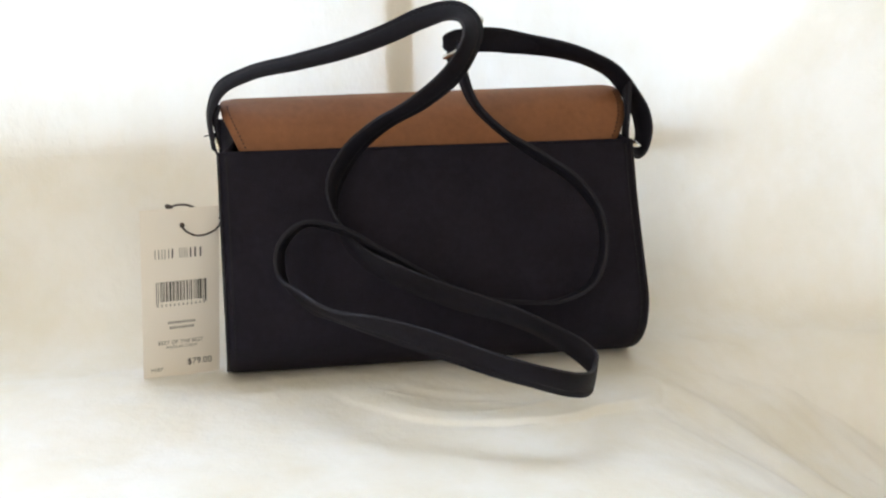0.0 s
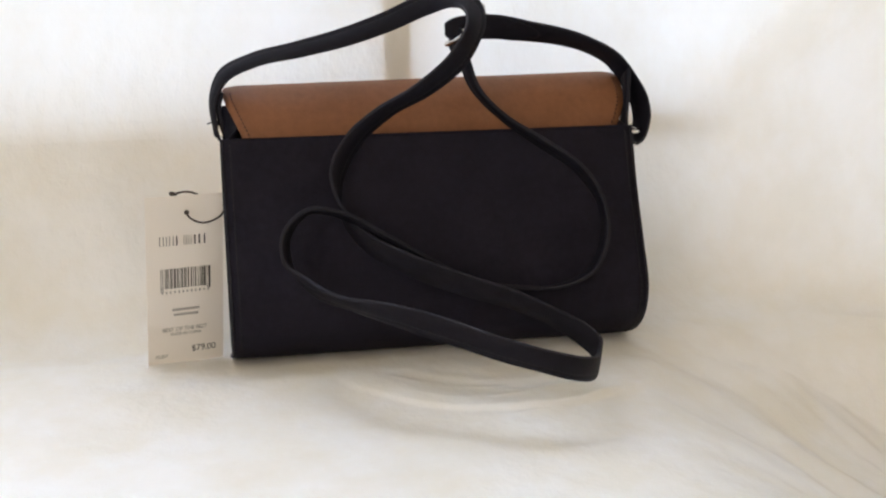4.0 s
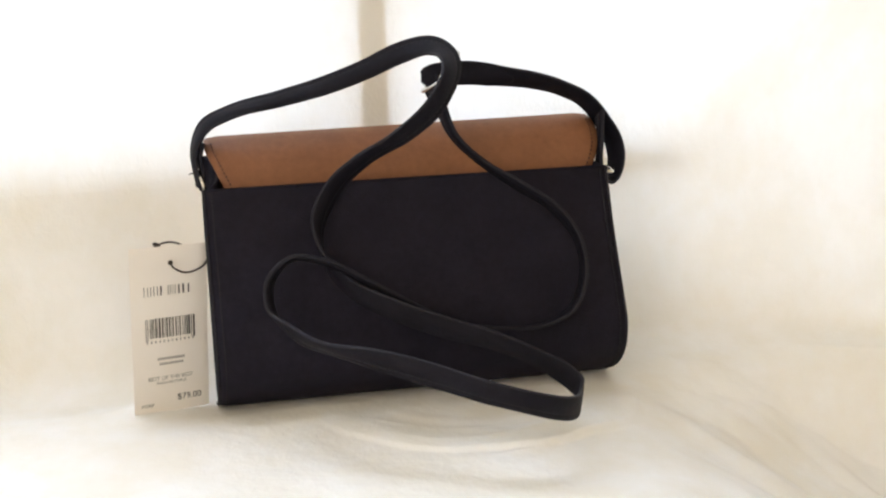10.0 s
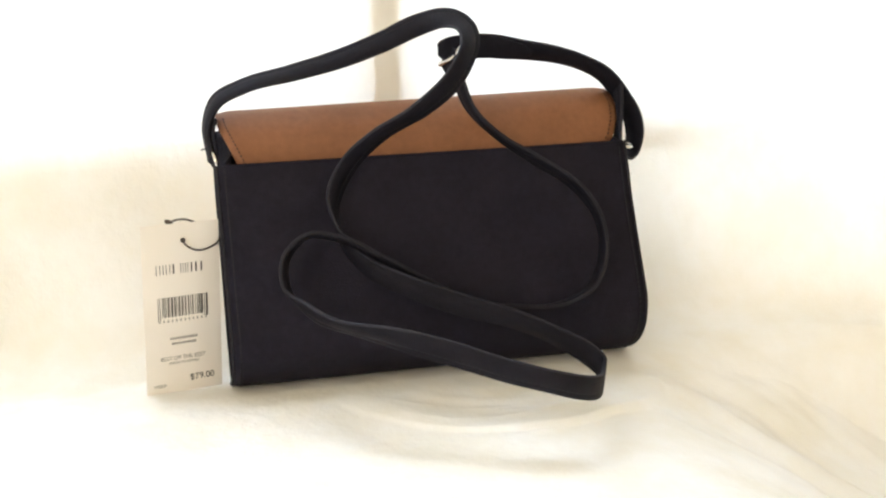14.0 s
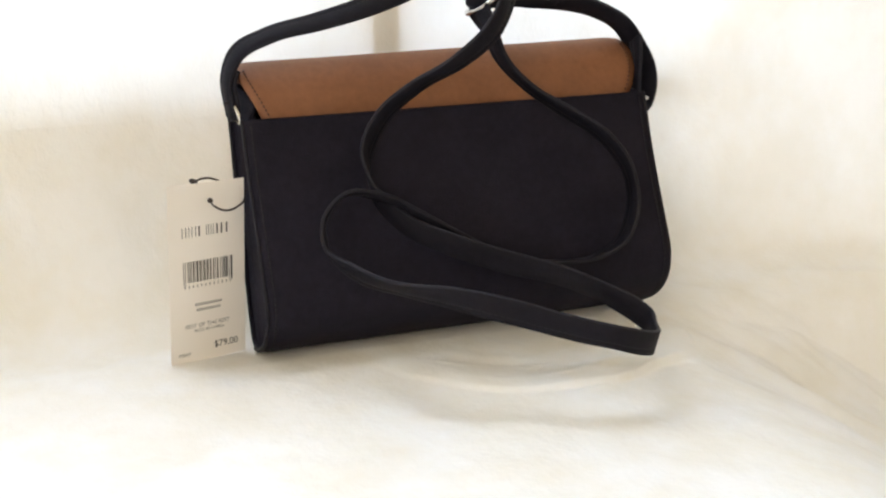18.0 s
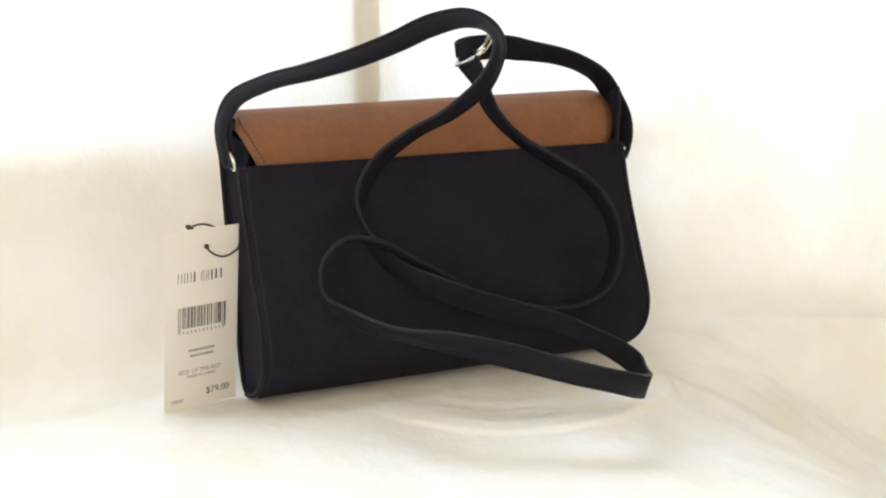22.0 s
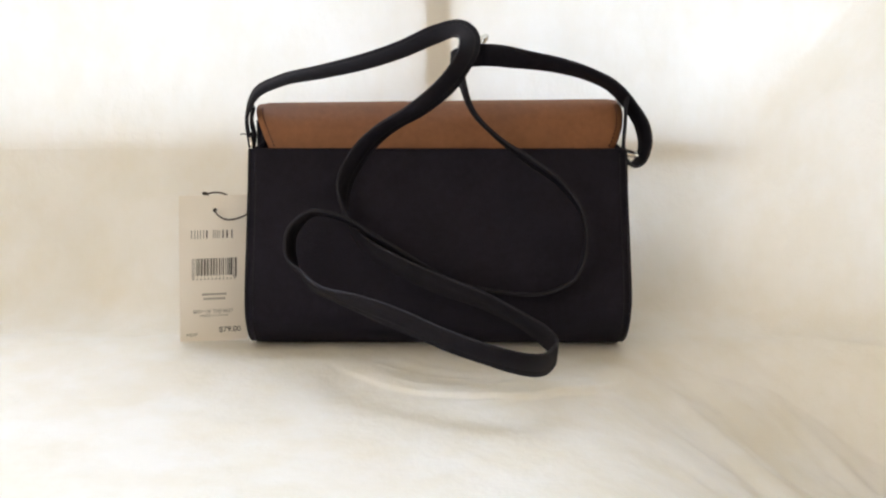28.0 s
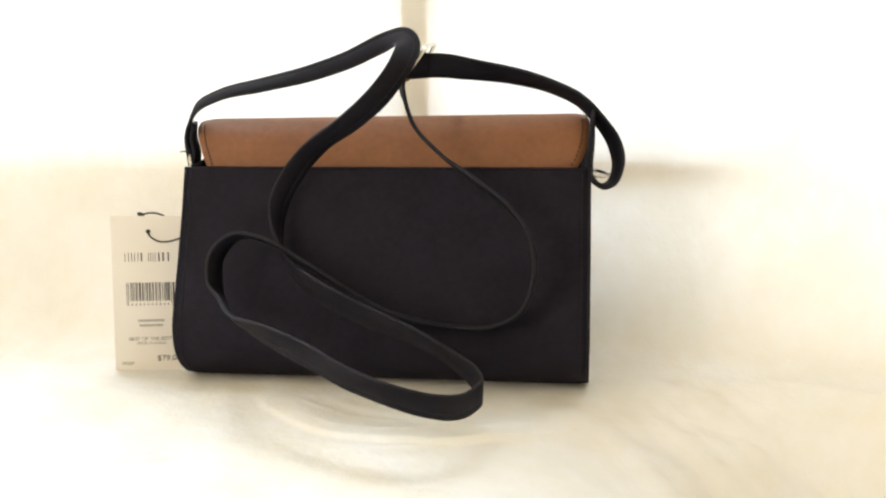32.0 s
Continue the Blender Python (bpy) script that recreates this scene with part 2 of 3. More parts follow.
def hollow(x, y):
    """The shallow hollow that the bag presses into the sheet, with a soft rim in front."""
    e = math.hypot((x - 0.024) / 0.102, y / 0.110) + 0.08 * noise.noise((x * 17.0, y * 17.0, 2.6)) + 0.020 * noise.noise((x * 45.0, y * 45.0, 1.6))
    soft = ease(noise.noise((x * 10.0, y * 6.0, 3.3)), -0.5, 0.3)
    rim = ease(e, 0.62, 0.96) * (0.0036 + 0.0016 * soft) - ease(e, 0.985, 1.03) * (0.0017 + 0.0022 * soft) - 0.0012 * ease(e, 1.03, 1.30)
    rim += 0.0006 * (ease(e, 0.52, 0.60) - ease(e, 0.60, 0.68)) + 0.0008 * soft * (ease(e, 0.78, 0.84) - ease(e, 0.85, 0.91))
    return rim * ease(-y, 0.030, 0.055) * (1 - ease(x, 0.10, 0.20)) * (1 - 0.85 * ease(-x, 0.015, 0.075))


def sheet_floor(x, y):
    """Height of the folds where the sheet lies flat round the bag."""
    h = 0.0025 * noise.noise((x * 5.0, y * 7.0, 1.3)) + 0.0015 * noise.noise((x * 14.0, y * 18.0, 4.1)) + 0.0004 * noise.noise((x * 42.0, y * 42.0, 6.1))
    h += 0.0035 * ease(y, -0.10, -0.04) + hollow(x, y)
    h += 0.0060 * ease(y, -0.035, 0.030) * ease(-x, 0.115, 0.165)
    out = max(0.0, min(1.0, (x - 0.10) / 0.12))
    far = min(0.21, 0.5 * (x - 0.125 + math.hypot(x - 0.125, 0.045)))
    h -= 0.42 * far * ease(-y, -0.050, 0.110)
    h -= 0.16 * ease(x, 0.06, 0.20) * max(0.0, min(0.20, -y - 0.03))
    h += ease(x, 0.08, 0.20) * (0.0030 * noise.noise((x * 21.0, y * 27.0, 7.0)) + 0.0012 * noise.noise((x * 52.0, y * 60.0, 3.0)))
    h -= out * 0.016 * math.exp(-(((y + 0.055 + 0.25 * (x - 0.25)) / 0.06) ** 2))
    # slanting creases on the side away from the tag
    across, along = 0.75 * x + 0.66 * y, 0.66 * x - 0.75 * y
    bend = across + 0.018 * noise.noise((across * 9.0, along * 9.0, 3.0))
    h += max(0.0, min(1.0, (x - 0.06) / 0.10)) * (0.0054 * noise.noise((bend * 20.0, along * 5.0, 8.0)) + 0.0029 * noise.noise((bend * 42.0, along * 12.0, 5.0)) + 0.0012 * noise.noise((bend * 95.0, along * 18.0, 2.0)))
    for cx, cy, rx, ry, start, stop, high, wide in FOLDS:
        a = math.atan2(-(y - cy) / ry, (x - cx) / rx)
        if start < a < stop:
            fade = min(1.0, (a - start) / 0.7, (stop - a) / 0.7)
            r = math.hypot((x - cx) / rx, (y - cy) / ry) + 0.15 * noise.noise((x * 15.0, y * 15.0, high * 4000.0)) + 0.03 * noise.noise((x * 50.0, y * 50.0, 9.0))
            h += fade * fade * (3 - 2 * fade) * high * (0.6 + 0.9 * noise.noise((a * 4.0, high * 900.0, 2.0))) * math.exp(-(((r - 1.0) / wide) ** 2))
    return h


PROFILE = spline([(-0.62, -0.12), (-0.605, -0.012), (-0.56, 0.0), (-0.45, 0.0), (-0.36, 0.0), (-0.29, 0.0), (-0.24, 0.0), (-0.20, 0.0), (-0.17, 0.0), (-0.145, 0.0), (-0.12, 0.0), (-0.10, 0.0),
                  (-0.08, 0.0), (-0.06, 0.0), (-0.04, 0.0), (-0.02, 0.0), (0.0, 0.0), (0.030, 0.001), (0.058, 0.010),
                  (0.078, 0.030), (0.096, 0.062), (0.112, 0.094), (0.1185, 0.112), (0.1205, 0.121), (0.1212, 0.132), (0.1215, 0.17), (0.1215, 0.30), (0.1215, 0.55), (0.1215, 0.95)], 18)


def flank(x):
    """How far the sheet comes forward beside the bag, and how high its ridge rises there."""
    return 0.09 * ease(x, 0.170, 0.420), 1.0 + 0.85 * ease(x, 0.215, 0.370)


def sheet():
    nx, half = 560, 0.85
    verts, faces = [], []
    for j, (y, z) in enumerate(PROFILE):
        flat = max(0.0, min(1.0, (0.03 - y) / 0.05)) if z < 0.05 else 0.0
        slope = max(0.0, min(1.0, z / 0.03)) * max(0.0, min(1.0, (0.112 - z) / 0.04))
        for i in range(nx + 1):
            u = 2 * i / nx - 1
            x = half * (0.40 * u + 0.60 * u**3)
            forth, rise = flank(x)
            fy = y - forth * (ease(y, -0.40, 0.03) if z < 0.121 else 1 - ease(z, 0.121, 0.16))
            dz = sheet_floor(x, fy) * flat
            dy = -slope * (0.010 * noise.noise((x * 6.0, z * 9.0, 7.7)) + 0.0065 * noise.noise((x * 15.0, z * 14.0, 2.2)) + 0.0022 * noise.noise((x * 40.0, z * 30.0, 5.2)) + 0.005)
            side = 0.12 * max(0.0, x - 0.13) ** 1.25 + 0.06 * max(0.0, -x - 0.15) ** 1.25
            dy -= side * max(0.0, min(1.0, z / 0.05))
            # unseen top edge, shaped to admit light at left and shade the right
            top = float(np.interp(x, (-0.40, -0.28, -0.19, -0.112, -0.04, 0.02, 0.10, 0.20, 0.33), (0.26, 0.265, 0.285, 0.375, 0.50, 0.59, 0.74, 1.00, 1.20)))
            zz = z if z < 0.2 else 0.2 + (z - 0.2) * (top - 0.2) / 0.75
            zz *= 1 + (rise - 1) * ease(z, 0.0, 0.09) * (1 - ease(z, 0.122, 0.30))
            verts.append((x, fy + dy, zz + dz))
    for j in range(len(PROFILE) - 1):
        for i in range(nx):
            a = j * (nx + 1) + i
            faces.append((a, a + 1, a + nx + 2, a + nx + 1))
    me = bpy.data.meshes.new("white_sheet")
    me.from_pydata(verts, [], faces)
    for p in me.polygons:
        p.use_smooth = True
    me.materials.append(CLOTH)
    made = tagged(new("white_sheet", me), "thin white cotton sheet draped over a table and window", "sheet")
    return made


sheet()

# window behind the sheet: bottom rail, muntin, stiles and panes
RAIL_TOP = 0.040
window = tagged(new("window_1"), "pale wooden window with narrow bars behind the sheet", "window", kind="structure")
for name, lo, hi in (("top_rail", (-0.75, 0.125, 1.30), (0.75, 0.165, 1.38)),
                     ("muntin", (-0.0080, 0.1219, 0.120), (0.0122, 0.150, 1.30)), ("muntin", (0.0, 0.1235, 0.099), (0.68, 0.150, 0.120)),
                     ("stile", (-0.75, 0.125, RAIL_TOP), (-0.68, 0.165, 1.30)), ("stile", (0.68, 0.125, RAIL_TOP), (0.75, 0.165, 1.30))):
    part(name, box(bmesh.new(), lo, hi, 0.002), SASH, window, smooth=False)
part("lower_panel", box(bmesh.new(), (-0.68, 0.138, RAIL_TOP), (0.0, 0.160, 0.124), 0.002), SASH, window, smooth=False)
part("bottom_rail", box(bmesh.new(), (-0.75, 0.112, -0.02), (0.75, 0.165, RAIL_TOP), 0.002), SASH, window, smooth=False)
for lo, hi, low, high in ((-0.68, -0.008, 0.120, 1.30), (0.0122, 0.68, 0.120, 1.30), (0.0, 0.68, RAIL_TOP, 0.099)):
    pane = part("pane", box(bmesh.new(), (lo, 0.140, low), (hi, 0.144, high)), GLASS, window, smooth=False)
    pane.visible_shadow = False

# the table under the sheet
table = tagged(new("table"), "brown wooden table under the white sheet", "table")
part("tabletop", box(bmesh.new(), (-0.80, -0.59, -0.165), (0.80, 0.060, -0.135), 0.004), WOOD, table, smooth=False)
for x in (-0.74, 0.74):
    for y in (-0.54, 0.02):
        part("leg", box(bmesh.new(), (x - 0.03, y - 0.03, -0.75), (x + 0.03, y + 0.03, -0.165), 0.003), WOOD, table, smooth=False)

# plain unseen room that closes the place; its cream tint warms bounced light
def slab(name, lo, hi, mat, label):
    return tagged(part(name, box(bmesh.new(), lo, hi), mat, None, label, False), category=name.split("_")[0], kind="structure")


slab("floor", (-1.3, -2.4, -0.80), (1.9, 0.25, -0.75), WOOD, "plain brown wooden floor of the room")
slab("ceiling", (-1.3, -2.4, 1.75), (1.9, 0.25, 1.80), WALL, "plain unseen ceiling, tinted cream to warm bounced light")
slab("wall_east", (1.9, -2.4, -0.80), (2.0, 0.25, 1.80), WALL, "plain unseen wall, tinted cream to warm bounced light")
slab("wall_south", (-1.4, -2.5, -0.80), (2.0, -2.4, 1.80), WALL, "plain unseen wall, tinted cream to warm bounced light")
# unseen west wall, with a gap made only for the fill lamp
for lo, hi in (((-1.4, -2.4, -0.80), (-1.3, 0.25, 0.10)), ((-1.4, -2.4, 1.40), (-1.3, 0.25, 1.80)), ((-1.4, -2.4, 0.10), (-1.3, -2.34, 1.40)), ((-1.4, -1.14, 0.10), (-1.3, 0.25, 1.40))):
    slab("wall_west", lo, hi, WALL, "plain unseen cream wall round the added opening of the fill lamp")
for name, lo, hi in (("wall_north", (-1.3, 0.165, -0.80), (1.9, 0.25, -0.02)), ("wall_north", (-1.3, 0.165, 1.38), (1.9, 0.25, 1.80)),
                     ("wall_north", (-1.3, 0.165, -0.02), (-0.75, 0.25, 1.38)), ("wall_north", (0.75, 0.165, -0.02), (1.9, 0.25, 1.38))):
    slab(name, lo, hi, WALL, "plain unseen wall round the window, tinted cream to warm bounced light")

# ---- the handbag ----
bag = tagged(new("handbag"), "black grained leather crossbody handbag with a tan flap", "handbag")
HALF = 0.1172
BACK = spline([(0.0055, 0.1275), (0.001, 0.114), (-0.004, 0.099), (-0.0125, 0.078), (-0.0225, 0.055), (-0.0285, 0.039), (-0.0270, 0.026), (-0.0185, 0.0150), (-0.006, 0.0075), (0.004, 0.0050)], 6)
FRONT = spline([(0.004, 0.0050), (0.011, 0.0075), (0.0165, 0.020), (0.022, 0.045), (0.030, 0.075), (0.037, 0.105), (0.041, 0.130), (0.040, 0.143)], 6)


def panel(profile, half, thick, nx=40, bulge=0.0):
    """A stiff panel along a side profile of (y, z), with a rounded rim."""
    bm = bmesh.new()
    t = np.gradient(profile, axis=0)
    t /= np.linalg.norm(t, axis=1)[:, None]
    nrm = np.stack([t[:, 1], -t[:, 0]], 1)
    layers = []
    for side in (1, -1):
        rows = []
        for k, ((y, z), (ny, nz)) in enumerate(zip(profile, nrm)):
            row = []
            for i in range(nx + 1):
                s = 2 * i / nx - 1
                o = side * thick / 2 + bulge * (1 - s * s) * math.sin(math.pi * k / (len(profile) - 1))
                h = half[-1 if s < 0 else 1][k] if isinstance(half, dict) else half
                if i in (0, nx):
                    o *= 0.35
                row.append(bm.verts.new((h * s, y + o * ny, z + o * nz)))
            rows.append(row)
        layers.append(rows)
    for rows in layers:
        for r, q in zip(rows, rows[1:]):
            for i in range(nx):
                bm.faces.new((r[i], r[i + 1], q[i + 1], q[i]))
    a, b = layers
    for k in range(len(profile) - 1):
        for i in (0, nx):
            bm.faces.new((a[k][i], a[k + 1][i], b[k + 1][i], b[k][i]))
    for k in (0, len(profile) - 1):
        for i in range(nx):
            bm.faces.new((a[k][i], a[k][i + 1], b[k][i + 1], b[k][i]))
    return bm


back_panel = part("back_panel", sag(panel(BACK, HALF, 0.0030)), BLACK, bag, "black grained back panel")
part("top_binding", sag(panel(BACK[:2], HALF + 0.0002, 0.0036)), BLACK, bag, "folded leather edge along the top")
part("front_panel", sag(panel(FRONT, HALF - 0.001, 0.0026)), BLACK, bag, "black grained front panel")


def gusset(sign):
    bm = bmesh.new()
    m, rows = 24, []
    bk, fr = BACK, FRONT[::-1]
    for k in range(m + 1):
        p = bk[round(k / m * (len(bk) - 1))]
        q = fr[round(k / m * (len(fr) - 1))]
        row = []
        for i in range(9):
            s = i / 8
            fold = 0.0075 * math.sin(math.pi * s) * (1 - 0.75 * k / m)
            y, z = p * (1 - s) + q * s
            row.append(bm.verts.new((sign * (HALF - 0.0022 - fold), y, z)))
        rows.append(row)
    for r, q in zip(rows, rows[1:]):
        for i in range(8):
            bm.faces.new((r[i], r[i + 1], q[i + 1], q[i]))
    bmesh.ops.remove_doubles(bm, verts=bm.verts, dist=1e-5)
    bmesh.ops.solidify(bm, geom=bm.faces[:], thickness=0.0015)
    return bm


for sign in (-1, 1):
    part("gusset", sag(gusset(sign)), BLACK, bag)

for sign in (-1, 1):
    for profile, x in ((BACK, HALF), (FRONT, HALF - 0.001)):
        part("piping", sag(tube(bmesh.new(), [(sign * x, y, z) for y, z in profile[::3]], 0.0011, 4, 6)), STRAP_EDGE, bag, "raised black seam piping")


def seam(sign):
    """Short stitches down the back panel, beside its piping."""
    bm = bmesh.new()
    way = np.concatenate([[0.0], np.cumsum(np.linalg.norm(np.diff(BACK, axis=0), axis=1))])
    t = np.gradient(BACK, axis=0)
    t /= np.linalg.norm(t, axis=1)[:, None]
    for s in np.arange(0.004, way[-1] - 0.01, 0.0027):
        y, z, ty, tz = (float(np.interp(s, way, v)) for v in (BACK[:, 0], BACK[:, 1], t[:, 0], t[:, 1]))
        m = Matrix.Translation((sign * (HALF - 0.0040), y + 0.0015 * tz, z - 0.0015 * ty))
        rot = Euler((math.atan2(tz, ty) - math.pi / 2, 0, 0)).to_matrix().to_4x4()
        bmesh.ops.create_cube(bm, size=1.0, matrix=m @ rot @ Matrix.Diagonal((0.0006, 0.0006, 0.0018, 1)))
    return bm


for sign in (-1, 1):
    part("stitching", sag(seam(sign)), BLACK_THREAD, back_panel, "black seam stitches", False)

FLAP = spline([(0.0085, 0.119), (0.0090, 0.126), (0.0125, 0.136), (0.0185, 0.1455), (0.0265, 0.1520), (0.0345, 0.1540), (0.0425, 0.1510), (0.0465, 0.142), (0.0470, 0.125), (0.0440, 0.100), (0.0400, 0.078), (0.0360, 0.060)], 6)
FLAP_HALF = {-1: ((0.121, 0.127, 0.139, 0.147, 0.1515, 0.1535, 0.154), (0.1035, 0.1058, 0.1108, 0.1141, 0.1151, 0.1146, 0.1133)),
             1: ((0.122, 0.126, 0.131, 0.139, 0.147, 0.152, 0.154), (0.1068, 0.1092, 0.1127, 0.1160, 0.1170, 0.1164, 0.1150))}
FLAP_HALF = {sign: [float(np.interp(z, *ends)) if k < 30 else 0.1125 for k, (y, z) in enumerate(FLAP)] for sign, ends in FLAP_HALF.items()}
flap = part("flap", sag(panel(FLAP, FLAP_HALF, 0.0026)), TAN, bag, "smooth tan leather flap folded over the top")


def stitches(sign):
    """A row of short stitches along the flap's slanting end, each sunk in a small dent."""
    bm = bmesh.new()
    way = np.concatenate([[0.0], np.cumsum(np.linalg.norm(np.diff(FLAP, axis=0), axis=1))])
    t = np.gradient(FLAP, axis=0)
    t /= np.linalg.norm(t, axis=1)[:, None]
    for s in np.arange(way[5], way[23], 0.00225):
        y, z, ty, tz, half = (float(np.interp(s, way, v)) for v in (FLAP[:, 0], FLAP[:, 1], t[:, 0], t[:, 1], FLAP_HALF[sign]))
        m = Matrix.Translation((sign * (half - 0.0040), y - 0.0014 * tz, z + 0.0014 * ty))
        rot = Euler((math.atan2(tz, ty) - math.pi / 2, sign * 0.30, 0)).to_matrix().to_4x4()
        bmesh.ops.create_uvsphere(bm, u_segments=6, v_segments=5, radius=1.0, matrix=m @ rot @ Matrix.Diagonal((0.00055, 0.00045, 0.00085, 1)))
    return bm


for sign in (-1, 1):
    part("stitching", sag(stitches(sign)), THREAD, flap, "brown thread stitches")

# shoulder strap: nodes of place and the direction across its width
STRAP_UP = (
    (-0.1190, 0.0215, 0.1250, 0.10, -1.00, 0.00),
    (-0.1204, 0.0216, 0.1456, 0.13, -0.98, -0.16),
    (-0.1144, 0.0192, 0.1585, 0.26, -0.93, -0.27),
    (-0.0990, 0.0157, 0.1667, 0.27, -0.90, -0.34),
    (-0.0730, 0.0152, 0.1725, 0.27, -0.84, -0.48),
    (-0.0460, 0.0184, 0.1788, 0.27, -0.75, -0.60),
    (-0.0223, 0.0198, 0.1867, 0.23, -0.68, -0.69),
    (-0.0026, 0.0154, 0.1955, 0.14, -0.59, -0.79),
    (0.0107, 0.0035, 0.1994, -0.18, -0.75, -0.64),
    (0.0174, -0.0120, 0.1951, -0.51, -0.80, -0.33),
    (0.0153, -0.0277, 0.1846, -0.73, -0.68, -0.01),
    (0.0048, -0.0344, 0.1691, -0.84, -0.48, 0.27),
    (-0.0130, -0.0313, 0.1537, -0.87, -0.44, 0.22),
)
STRAP_FRONT = (
    (-0.0333, -0.0205, 0.1403, -0.74, -0.59, 0.32),
    (-0.0482, -0.0120, 0.1250, -0.59, -0.61, 0.53),
    (-0.0576, -0.0129, 0.1071, -0.47, -0.55, 0.69),
    (-0.0567, -0.0214, 0.0890, -0.25, -0.51, 0.82),
    (-0.0452, -0.0355, 0.0737, -0.05, -0.48, 0.88),
    (-0.0255, -0.0507, 0.0639, 0.15, -0.46, 0.88),
    (-0.0001, -0.0643, 0.0551, 0.32, -0.48, 0.82),
    (0.0255, -0.0730, 0.0473, 0.28, -0.64, 0.72),
    (0.0488, -0.0796, 0.0361, 0.22, -0.65, 0.72),
    (0.0599, -0.0860, 0.0291, 0.10, -0.35, 0.93),
    (0.0641, -0.0936, 0.0244, 0.05, -0.25, 0.97),
    (0.0605, -0.1036, 0.0221, 0.00, -0.25, 0.97),
)
STRAP_LOOP = (
    (0.0418, -0.1296, 0.0276, 0.05, -0.40, 0.91),
    (0.0235, -0.1362, 0.0346, -0.02, -0.42, 0.91),
    (0.0034, -0.1305, 0.0402, -0.19, -0.23, 0.96),
    (-0.0181, -0.1150, 0.0457, -0.28, -0.01, 0.96),
    (-0.0428, -0.0988, 0.0514, -0.44, -0.12, 0.89),
    (-0.0641, -0.0782, 0.0534, -0.56, -0.47, 0.68),
    (-0.0790, -0.0551, 0.0570, -0.27, -0.59, 0.76),
    (-0.0882, -0.0408, 0.0652, -0.39, -0.78, 0.49),
    (-0.0881, -0.0367, 0.0804, -0.29, -0.87, 0.39),
    (-0.0761, -0.0356, 0.0921, -0.15, -0.93, 0.33),
    (-0.0606, -0.0362, 0.0901, -0.04, -0.93, 0.36),
    (-0.0383, -0.0366, 0.0772, 0.12, -0.91, 0.39),
)
STRAP_BACK = (
    (-0.0166, -0.0372, 0.0640, 0.16, -0.93, 0.33),
    (0.0093, -0.0368, 0.0504, 0.12, -0.97, 0.22),
    (0.0391, -0.0359, 0.0437, 0.10, -0.97, 0.21),
    (0.0654, -0.0365, 0.0436, 0.07, -0.96, 0.26),
    (0.0798, -0.0374, 0.0509, 0.02, -0.96, 0.29),
    (0.0876, -0.0367, 0.0686, -0.04, -0.95, 0.30),
    (0.0868, -0.0326, 0.0883, -0.11, -0.92, 0.36),
    (0.0737, -0.0285, 0.1080, 0.08, -0.96, 0.28),
    (0.0542, -0.0221, 0.1219, 0.20, -0.95, 0.23),
    (0.0355, -0.0143, 0.1349, 0.13, -0.99, 0.09),
    (0.0197, -0.0112, 0.1516, 0.09, -0.99, 0.11),
    (0.0138, -0.0068, 0.1688, 0.18, -0.97, 0.16),
    (0.0122, 0.0065, 0.1793, 0.35, -0.90, 0.25),
)
STRAP_RIGHT = (
    (0.0260, 0.0112, 0.1832, 0.05, 0.22, 0.97),
    (0.0160, 0.0110, 0.1824, 0.05, 0.22, 0.97),
    (0.0106, 0.0102, 0.1820, 0.05, 0.24, 0.97),
    (0.0083, 0.0070, 0.1818, 0.05, 0.25, 0.97),
    (0.0102, 0.0038, 0.1820, 0.05, 0.26, 0.96),
    (0.0155, 0.0022, 0.1830, 0.03, 0.28, 0.96),
    (0.0349, 0.0041, 0.1834, -0.03, -0.19, 0.98),
    (0.0543, 0.0068, 0.1806, -0.06, -0.60, 0.80),
    (0.0745, 0.0100, 0.1772, -0.05, -0.76, 0.65),
    (0.0936, 0.0150, 0.1717, 0.00, -0.85, 0.53),
    (0.1107, 0.0204, 0.1633, 0.10, -0.87, 0.49),
    (0.1231, 0.0250, 0.1506, 0.24, -0.87, 0.44),
    (0.1315, 0.0272, 0.1373, 0.39, -0.83, 0.39),
    (0.1336, 0.0277, 0.1249, 0.41, -0.86, 0.31),
    (0.1298, 0.0258, 0.1152, 0.36, -0.92, 0.10),
    (0.1240, 0.0215, 0.1142, 0.20, -0.98, 0.00),
    (0.1194, 0.0175, 0.1185, 0.00, -1.00, 0.00),
    (0.1174, 0.0146, 0.1270, -0.16, -0.98, 0.00),
    (0.1179, 0.0146, 0.1400, -0.18, -0.98, 0.04),
    (0.1184, 0.0160, 0.1500, -0.12, -0.98, 0.12),
    (0.1190, 0.0185, 0.1550, -0.06, -0.96, 0.24),
)
STRAP_SHAPE = [(-0.0068, -0.0005), (-0.0065, -0.0010), (-0.0036, -0.0011), (-0.0032, -0.0009), (-0.0028, -0.0011), (0.0, -0.0012), (0.0065, -0.0010),
               (0.0068, -0.0005), (0.0068, 0.0005), (0.0065, 0.0010), (0.0, 0.0012), (-0.0065, 0.0010), (-0.0068, 0.0005)]


